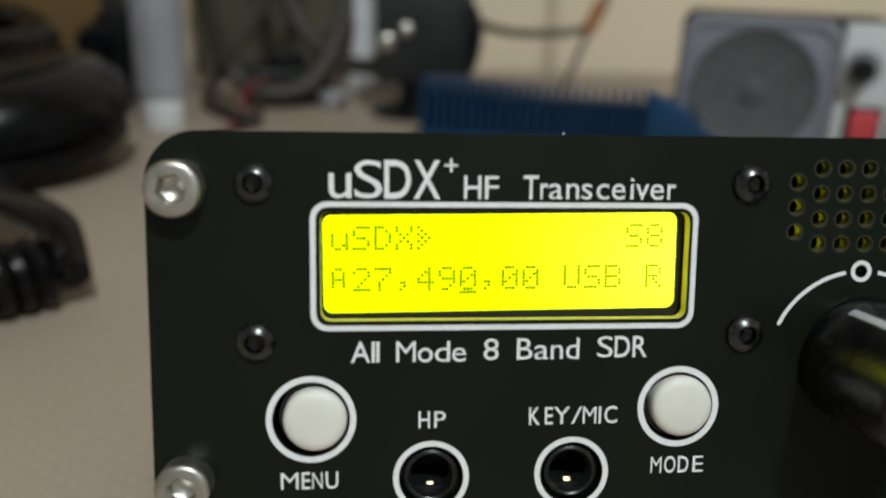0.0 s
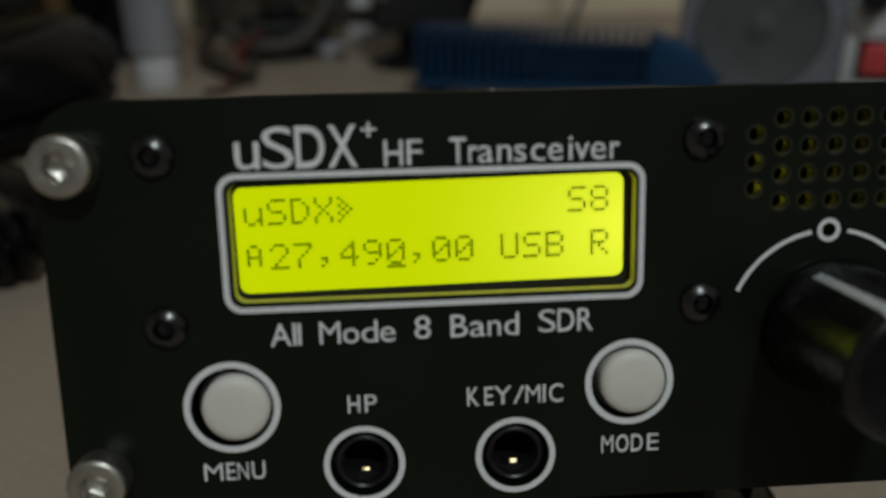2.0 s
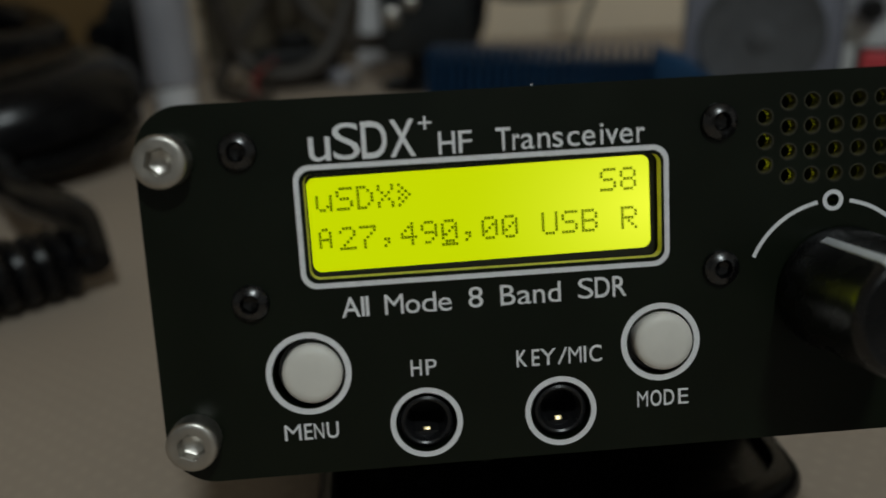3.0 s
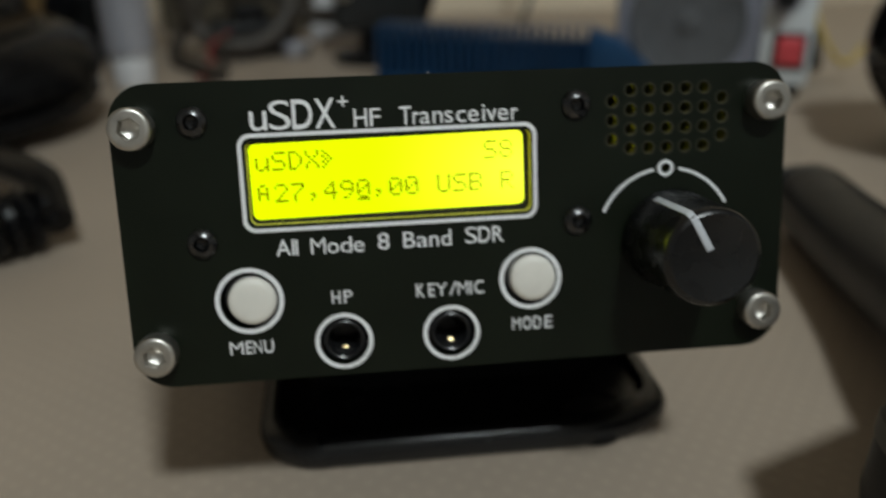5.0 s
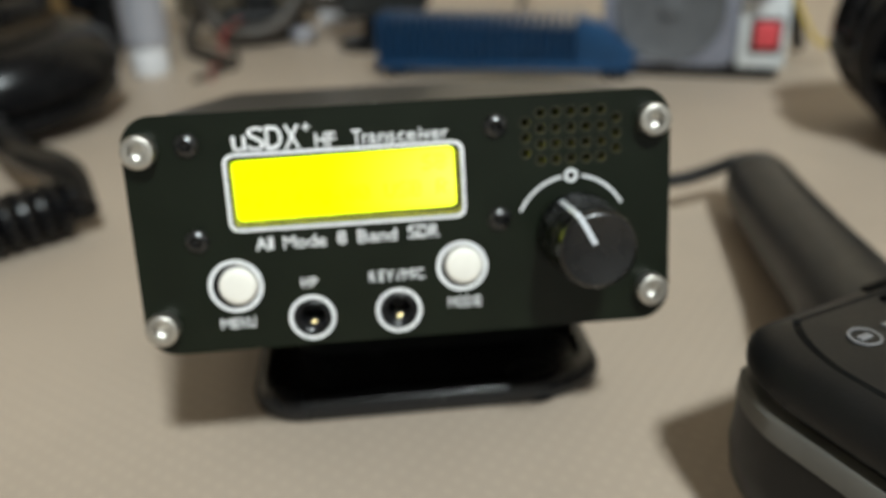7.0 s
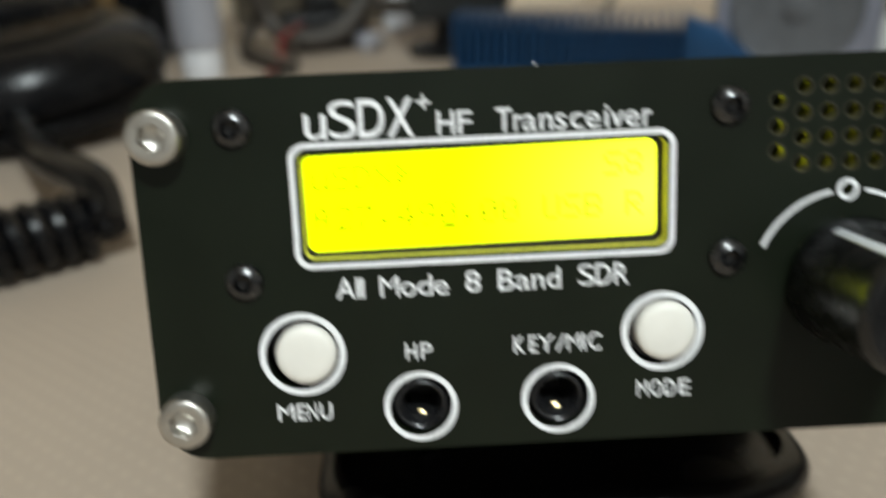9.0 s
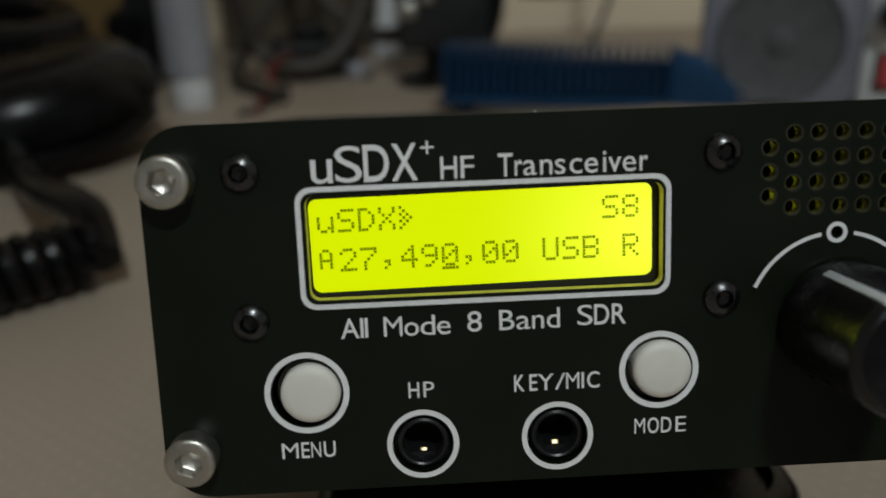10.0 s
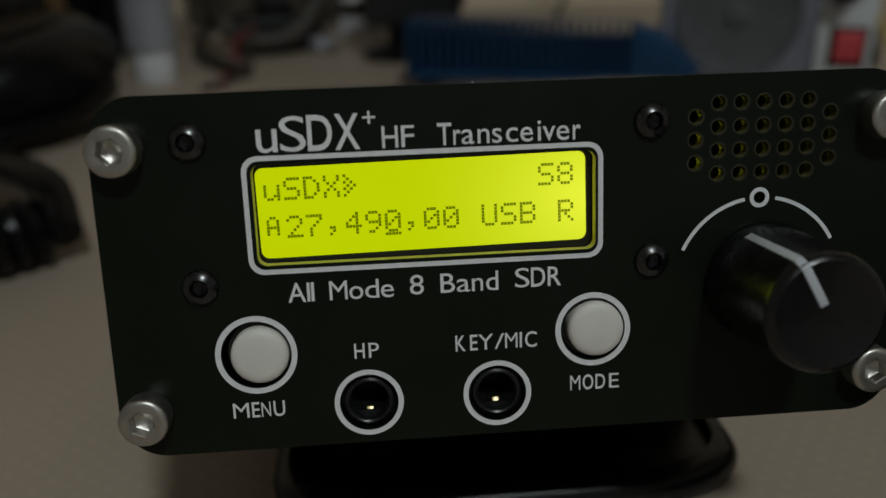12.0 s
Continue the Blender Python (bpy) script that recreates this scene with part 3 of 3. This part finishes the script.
# unseen supports, added because the body is raised to widen its shadow
part("unseen_prop", lathe([(0, -13.55), (9.5, -13.55), (10.5, -12.5), (10.5, -9), (7, -7), (7, 0), (0, 0)], 32), MATT_BLACK, hand_mic, m=SIZE @ at(0, -10, 0))
part("unseen_prop", lathe([(0, -13.55), (7, -13.55), (8, -12.5), (8, 0), (0, 0)], 32), MATT_BLACK, hand_mic, m=SIZE @ at(0, -62, 0))
part("side_band", loft([mic_layer(0.4, 17.8), mic_layer(1.2, 18.2), mic_layer(1.0, 22.4), mic_layer(0.4, 23.2), mic_layer(-1.6, 23.6)]), GREY_STRIPE, hand_mic, "grey rubber side band", m=SIZE)
shell = part("upper_shell", loft([mic_layer(-2.4, 23.6), mic_layer(-2.2, 25.0), mic_layer(-0.6, 25.4), mic_layer(0.5, 27), mic_layer(0.5, 30.2), mic_layer(-0.5, 32.6), mic_layer(-2.0, 34.4), mic_layer(-3.8, 35.4), mic_layer(-5.6, 36.0),
                                  mic_layer(-6.0, 35.2), mic_layer(-6.8, 36.3), mic_layer(-14, 37.0), mic_layer(-24, 37.5)]), MATT_BLACK, hand_mic, m=SIZE)


def crown(x):
    """Height of the gently domed top at a distance from its middle line."""
    x = abs(x)
    return 37.5 if x < 16 else 37.5 - (x - 16) / 24 if x < 28 else 37.0 - (x - 28) * 0.13


# no real openings: black pieces on the shell stand in for shaded holes
for gx, gy in ((-1.1, 43.5), (-1.3, 38.9), (11.0, 43.3), (11.0, 38.7)):
    part("slot_shade", box(gx - 4.6, gx + 4.6, gy - 0.9, gy + 0.9, 36.4, 37.35, 0.3), HOLE_SHADE, shell, m=SIZE)
for r in range(7):
    for c in range(1, 9):
        gx, gy = -30.5 + c * 7.3, 22.6 - r * 5.2
        part("slot_shade", lathe([(0, 0.12), (1.5, 0.12), (1.6, -0.6), (0, -0.6)], 12), HOLE_SHADE, shell, m=SIZE @ at(gx, gy, crown(gx)) @ Matrix.Diagonal((1.3, 0.8, 1, 1)))
part("badge", lathe([(3.2, 0), (3.2, 0.5), (2.7, 0.5), (2.7, 0)], 28, closed=True), DIM_PRINT, shell, "small round pale badge", m=SIZE @ at(-21.8, 30.3, 36.75))
part("badge_mark", box(-23.3, -20.3, 29.5, 31.1, 36.75, 37.3, 0.2), DIM_PRINT, shell, m=SIZE)
for k in range(8):
    part("print_bar", box(-15.6 + k * 4.0, -12.6 + k * 4.0, 28.8, 31.6, 36.9, 37.6), DIM_PRINT, shell, m=SIZE)
# strain relief, leaving the body at a slant, and the cord behind it
AWAY = hand_mic.matrix_world.inverted() @ Matrix.Scale(MM, 4)


def in_mic(x, y, z):
    return tuple(AWAY @ Vector((x, y, z)) / MM)


relief = []
for x, y, z, r in ((131.1, -23.6, 27.5, 12.2), (140.5, 9.7, 21.9, 12.7), (146.7, 30.4, 18.8, 12.7), (153.1, 57.8, 15.6, 12.6), (160.5, 91.0, 13.2, 12.4), (165.0, 112.0, 12.8, 12.0), (167.0, 119.0, 12.6, 10.8), (168.0, 123.0, 12.9, 8.0), (168.3, 124.5, 13.2, 3.0)):
    relief.append([in_mic(x + r * math.cos(2 * math.pi * k / 24) * 0.985, y - r * math.cos(2 * math.pi * k / 24) * 0.17, z + r * math.sin(2 * math.pi * k / 24)) for k in range(24)])
part("strain_relief", loft(relief), RUBBER, hand_mic, "thick black rubber strain relief")
part("cord", tube([in_mic(*p) for p in ((167, 121, 16), (166, 124, 18.5), (160, 125, 17.5), (149, 122, 15.5), (136, 121, 13.5), (110, 128, 11), (80, 150, 6), (40, 190, 3), (10, 240, 2.5))], 2.6), RUBBER, hand_mic)

# ---- coiled cord ----
coil = thing("coiled_cord", label="thick black coiled cord lying on the table", category="cord")
start, way = Vector((-84, 142, 11.0)), Vector((-0.79, -0.61, 0)).normalized()
side = Vector((-way.y, way.x, 0))
pts = []
for k in range(14 * 24 + 1):
    a = 2 * math.pi * k / 14
    r = 8.1
    pts.append(start + way * (5.9 * k / 14) + side * (r * math.cos(a)) + Vector((0, 0, 1)) * (r * math.sin(a)))
part("coil", tube(pts, 2.9, 8, 1), PHONE_BLACK, coil)
part("lead", tube([pts[0], (-85, 149, 19), (-93, 158, 21), (-105, 170, 20.5), (-118, 188, 19), (-131, 210, 18), (-146, 236, 19), (-150, 250, 20)], 6.4, 12), PHONE_BLACK, coil)

# ---- headphones ----
phones = thing("headphones", label="large black over-ear headphones lying on the table", category="headphones")


def ear_cup(m, r):
    s = part("ear_cup", lathe([(0, 30), (r * 0.55, 29), (r * 0.8, 25), (r * 0.95, 17), (r, 9), (r, 0), (r * 0.9, -4), (0, -4)], 40), PHONE_BLACK, phones, m=m)
    part("cushion", lathe([(r * 0.78 + 11 * math.cos(a), -8 + 8 * math.sin(a)) for a in [2 * math.pi * k / 14 for k in range(14)]], 40, closed=True), PHONE_BLACK, s, m=m)
    part("trim_ring", lathe([(r * 0.62, 28.5), (r * 0.66, 29.6), (r * 0.7, 28.2), (r * 0.66, 26)], 40, closed=True), PHONE_BLACK, s, m=m)


ear_cup(at(-168, 301, 20, 4, -6, 0), 64)
ear_cup(at(-204, 352, 52, 186, 9, 0), 52)
# a third cup, added to fill in an unidentified black mass at the left
ear_cup(at(-264, 240, 20, 5, -6, 0), 46)
part("headband", tube([(-278, 246, 44), (-284, 296, 92), (-268, 345, 112), (-246, 396, 104), (-214, 398, 62), (-206, 380, 44)], 9, 12, 8), PHONE_BLACK, phones)

# ---- tube standing behind ----
post = thing("lamp_post", pose(-0.1135, 0.405, 0), "grey metal tube on a white collar, standing on the table", "stand tube")
part("tube", lathe([(0, 20), (14.5, 20), (14.5, 330), (0, 330)], 40), TUBE, post)
part("collar", lathe([(0, 0), (11.8, 0), (12.4, 1.5), (12.4, 19), (11.8, 21), (0, 21)], 40), WHITE, post, "white plastic collar")

# ---- blue finned box ----
blue_box = thing("finned_power_box", pose(0.1065, 0.3360, 0, 0, 0, -16), "low blue aluminium box with cooling fins and a sloping end", "power supply")


def slab_across(outline, y0, y1):
    return loft([[(x, y, z) for x, z in outline] for y in (y0, y1)])


part("body", box(-75, 47, 7, 25, 8, 29, 0.8), BLUE, blue_box)
end = slab_across([(46, 8), (77, 8), (81, 15), (62, 31), (46, 36.5)], 0, 25.5)
bmesh.ops.bevel(end, geom=end.edges[:], offset=1.0, segments=2, profile=0.5, affect="EDGES")
part("end_block", end, BLUE, blue_box)
for k in range(25):
    x = -74 + k * 5.0
    part("fin", box(x - 1.0, x + 1.0, -0.5, 26, 9.5, 37.5, 0.4, 1), BLUE, blue_box)
part("base_plate", box(-76, 79, -1, 26, 6, 10, 0.6), BLUE, blue_box)
for fx in (-66, 66):
    for fy in (5, 20):
        part("foot", lathe([(0, 0), (4.5, 0), (5, 1), (5, 6.2), (0, 6.2)], 16), RUBBER, blue_box, m=at(fx, fy, 0))

# ---- speaker unit ----
spk = thing("desk_speaker", pose(0.2172, 0.3154, 0, 0, 0, -22.7), "grey desktop speaker unit with a red switch and a black knob", "speaker")
# black puts the groove's shade around the front into the cabinet's colour
part("cabinet", box(-53, 50.5, 2, 70, 7, 76.5, 4, 3), MATT_BLACK, spk, "cabinet behind the grey front, blackened for the shaded groove around it")
part("front_frame", loft([[(x, y, z) for x, z in rounded(-52 + g, 24 - g, 7 + g, 76 - g, 9, 8)] for g, y in ((0, 4), (0, 0), (1.5, -2.0), (4.0, -2.0))] , close=False), SPK_GREY, spk)
part("front_board", box(-49, 21, -0.8, 3, 10, 73, 0.5), SPK_GREY, spk)
part("cone", lathe([(31.5, 0.2), (31, 1.6), (30, 2.0), (29, 1.2), (28, 0.8), (16, 0.4), (7, 0.2), (6.5, 1.4), (3.5, 2.2), (0, 2.5)], 56), CONE, spk, "dark grey round speaker grille", m=at(-14, -0.8, 40) @ FRONT)
side_panel = part("control_panel", box(24.8, 51, -1.5, 4, 7.4, 75.5, 1.5), SPK_FACE, spk, "light grey control panel")
part("switch_frame", box(30.6, 48.0, -2.4, -1.4, 16, 36, 0.5), JACK, side_panel, "black switch surround")
part("switch", moved(box(-6.6, 6.6, -2.8, 0, -7.6, 7.6, 1.2, 3), at(39.6, -2.2, 26.4, 6)), RED, side_panel, "red rocker switch")
part("dial", lathe([(0, 10), (5.0, 10), (5.6, 9), (6.2, 0), (0, 0)], 28), JACK, side_panel, "black control knob", m=at(34.5, -1.5, 54) @ FRONT)
part("dial_plate", lathe([(0, 0.3), (9.5, 0.3), (9.5, 0), (0, 0)], 32), TUBE, side_panel, m=at(34.5, -1.5, 54) @ FRONT)
# inset black block in place of the dark gap below the speaker
part("base", box(-49, 48, 2.5, 66, 0, 7.5, 0.8), MATT_BLACK, spk, "black strip standing in for the shadowed gap under the speaker")

# ---- black articulated stand in the middle ----
arm = thing("boom_stand", pose(0.036, 0.455, 0), "black adjustable stand with metal joints", "stand")
part("foot", lathe([(0, 0), (26, 0), (27, 3), (22, 7), (0, 9)], 32), GLOSS_BLACK, arm)
part("pole", lathe([(0, 5), (9, 5), (9, 190), (0, 190)], 20), MATT_BLACK, arm)
part("clamp", box(-25, 36, -14, 14, 22, 96, 4), DARK_METAL, arm)
part("clamp_bolt", lathe([(0, 0), (5.5, 0), (5.5, 4), (4, 5), (0, 5.5)], 18), STEEL, arm, "bright metal bolt", m=at(-18, -14, 48) @ FRONT)
part("clamp_bolt", lathe([(0, 0), (4.5, 0), (4.5, 4), (3, 5), (0, 5.5)], 18), STEEL, arm, "bright metal bolt", m=at(-6, -14, 56) @ FRONT)
part("side_arm", tube([(20, -4, 78), (34, -8, 66), (36, -8, 44), (24, -4, 14)], 7), GLOSS_BLACK, arm)
part("upper_arm", tube([(6, 0, 90), (22, 4, 120), (34, 6, 170)], 11), MATT_BLACK, arm)


# ---- loose cables, plugs and boxes behind ----
def cable(name, pts, r, material, label, category="cable"):
    return tagged(part(name, tube(pts, r, 8, 6), material), label, category)


cable("power_cable", [(78, 470, 60), (100, 500, 52), (130, 520, 49), (165, 530, 52), (182, 540, 66), (190, 560, 100), (186, 600, 180)], 3.2, CABLE_GREY, "grey-green cable hanging above the blue box")
plug = thing("orange_connector", pose(0.172, 0.527, 0.058, 0, 20, 0), "orange-brown connector on a hanging cable", "connector")
part("body", lathe([(0, -9), (4.5, -9), (5.0, -4), (5.0, 12), (3.5, 15), (0, 15)], 18), ORANGE, plug)
part("sleeve", lathe([(2.2, -9), (2.2, -50), (3.0, -52), (0, -52)], 14), CABLE_GREY, plug)
cable("looped_cable", [(-105, 470, 120), (-96, 475, 60), (-84, 480, 22), (-60, 470, 10), (-30, 480, 18), (-10, 500, 60), (-14, 520, 120)], 6.5, CABLE_BROWN, "dark brown cable hanging in a loop")
cable("looped_cable", [(-60, 520, 150), (-52, 515, 90), (-40, 500, 50), (-12, 490, 30), (12, 480, 28), (30, 470, 34)], 6.0, CABLE_BROWN, "dark cable curving down to the table")
cable("looped_cable", [(-30, 540, 160), (-45, 530, 100), (-70, 520, 60), (-90, 500, 30), (-100, 470, 6), (-80, 430, 4.2), (-60, 400, 4.2)], 5.0, CABLE_BROWN, "dark cable curving down to the table")
adapter = thing("power_adapter", pose(-0.050, 0.495, 0, 0, 0, 12), "black power adapter lying among cables", "adapter")
part("body", box(-30, 30, -16, 16, 0, 26, 5, 3), MATT_BLACK, adapter)
part("plug_cap", box(-12, 12, -12, 12, 25, 36, 3), MATT_BLACK, adapter)
cable("red_wire", [(-62, 470, 20), (-72, 450, 14), (-70, 425, 5), (-74, 400, 1.2), (-70, 372, 1.2)], 1.2, RED_WIRE, "thin red wire on the table", "wire")
cable("brown_wire", [(-66, 470, 20), (-64, 440, 10), (-60, 420, 3), (-66, 395, 2.1), (-80, 370, 2.1)], 2.0, CABLE_BROWN, "thin brown wire on the table", "wire")
white_plug = thing("white_plug", pose(-0.018, 0.480, 0, 0, 0, 30), "small white plastic plug", "plug")
part("body", box(-8, 8, -7, 7, 0, 11, 2.5), TUBE, white_plug)
part("pin", lathe([(0, 0), (2, 0), (2, 14), (0, 14)], 12), STEEL, white_plug, m=at(0, -7, 6) @ FRONT)
bag = thing("white_packet", pose(0.012, 0.56, 0), "crumpled white plastic packet leaning at the wall", "packet")
part("sheet", loft([layer(-22, 20, -8, 8, 5, 0), layer(-20, 22, -10, 6, 5, 20), layer(-16, 18, -4, 10, 4, 48), layer(-20, 14, 0, 9, 3, 80), layer(-8, 10, 4, 8, 1.5, 100)]), WHITE, bag)
carton = thing("cardboard_box", pose(-0.268, 0.52, 0, 0, 0, 8), "brown cardboard box standing behind the cables", "box")
part("body", box(-95, 95, -50, 60, 0, 170, 1.5), CARD, carton)
part("flap", moved(box(-94, 94, -2, 0, 0, 40, 0.5), at(0, -51, 128, 4)), CARD, carton)
olive_case = thing("equipment_case", pose(-0.062, 0.635, 0), "dark olive-brown equipment case standing at the wall", "case")
part("body", box(-72, 66, -28, 40, 0, 240, 4), OLIVE, olive_case)
part("lid_rim", box(-73.5, 67.5, -29.5, 41.5, 120, 126, 1.2), CABLE_BROWN, olive_case)
part("latch", box(-12, 12, -33, -28, 108, 138, 1.5), STEEL_DARK, olive_case)
dark_box = thing("black_device", pose(-0.165, 0.505, 0), "black device with a rounded top among the cables", "device")
part("body", box(-36, 36, -22, 30, 0, 66, 8, 3), MATT_BLACK, dark_box)
part("dial", lathe([(0, 8), (10, 8), (12, 0), (0, 0)], 24), GLOSS_BLACK, dark_box, m=at(-8, -22, 40) @ FRONT)

# ---- right side: unidentified black object built as a cable bundle, and yellow lead ----
bundle = thing("black_bundle_shape", pose(0.284, 0.188, 0, 0, 0, -20), "rounded black object standing on the table, shaped from loops of cable", "cable")
part("core", lathe([(0, -24), (29, -24), (34, -19), (35, 19), (29, 24), (0, 24)], 36), PHONE_BLACK, bundle, m=at(0, 0, 45, 90))
for k in range(8):
    a = random.uniform(-0.25, 0.25)
    r = 38 + random.uniform(-5, 2)
    c = Vector((random.uniform(-4, 3), -29 + k * 8, 46))
    loop = [c + Vector((r * math.cos(2 * math.pi * q / 12), 4 * math.sin(2 * math.pi * q / 6 + a) + a * 12, min(r, 40) * math.sin(2 * math.pi * q / 12))) for q in range(12)]
    part("loop", tube(loop, 5.6, 10, 5, closed=True), PHONE_BLACK, bundle)
part("hanging_loop", tube([(-16, -32, 42), (-20, -40, 24), (-8, -42, 9), (14, -42, 7), (30, -40, 16), (32, -36, 32), (12, -32, 44)], 6.0, 10, 6, closed=True), PHONE_BLACK, bundle)
part("tie", tube([(-30, -32, 36), (-48, 0, 40), (-30, 32, 44), (-24, 0, 50)], 3.0, 8, 6, closed=True), RUBBER, bundle)
cable("yellow_lead", [(292, 352, 52), (294, 344, 34), (298, 334, 20), (303, 330, 13), (309, 328, 14), (316, 330, 22)], 1.7, YELLOW, "yellow wire beside the speaker", "wire")
cable("black_lead", [(270, 352, 44), (280, 350, 46), (292, 352, 40), (300, 356, 20), (306, 360, 4)], 4.0, RUBBER, "short black lead beside the speaker")
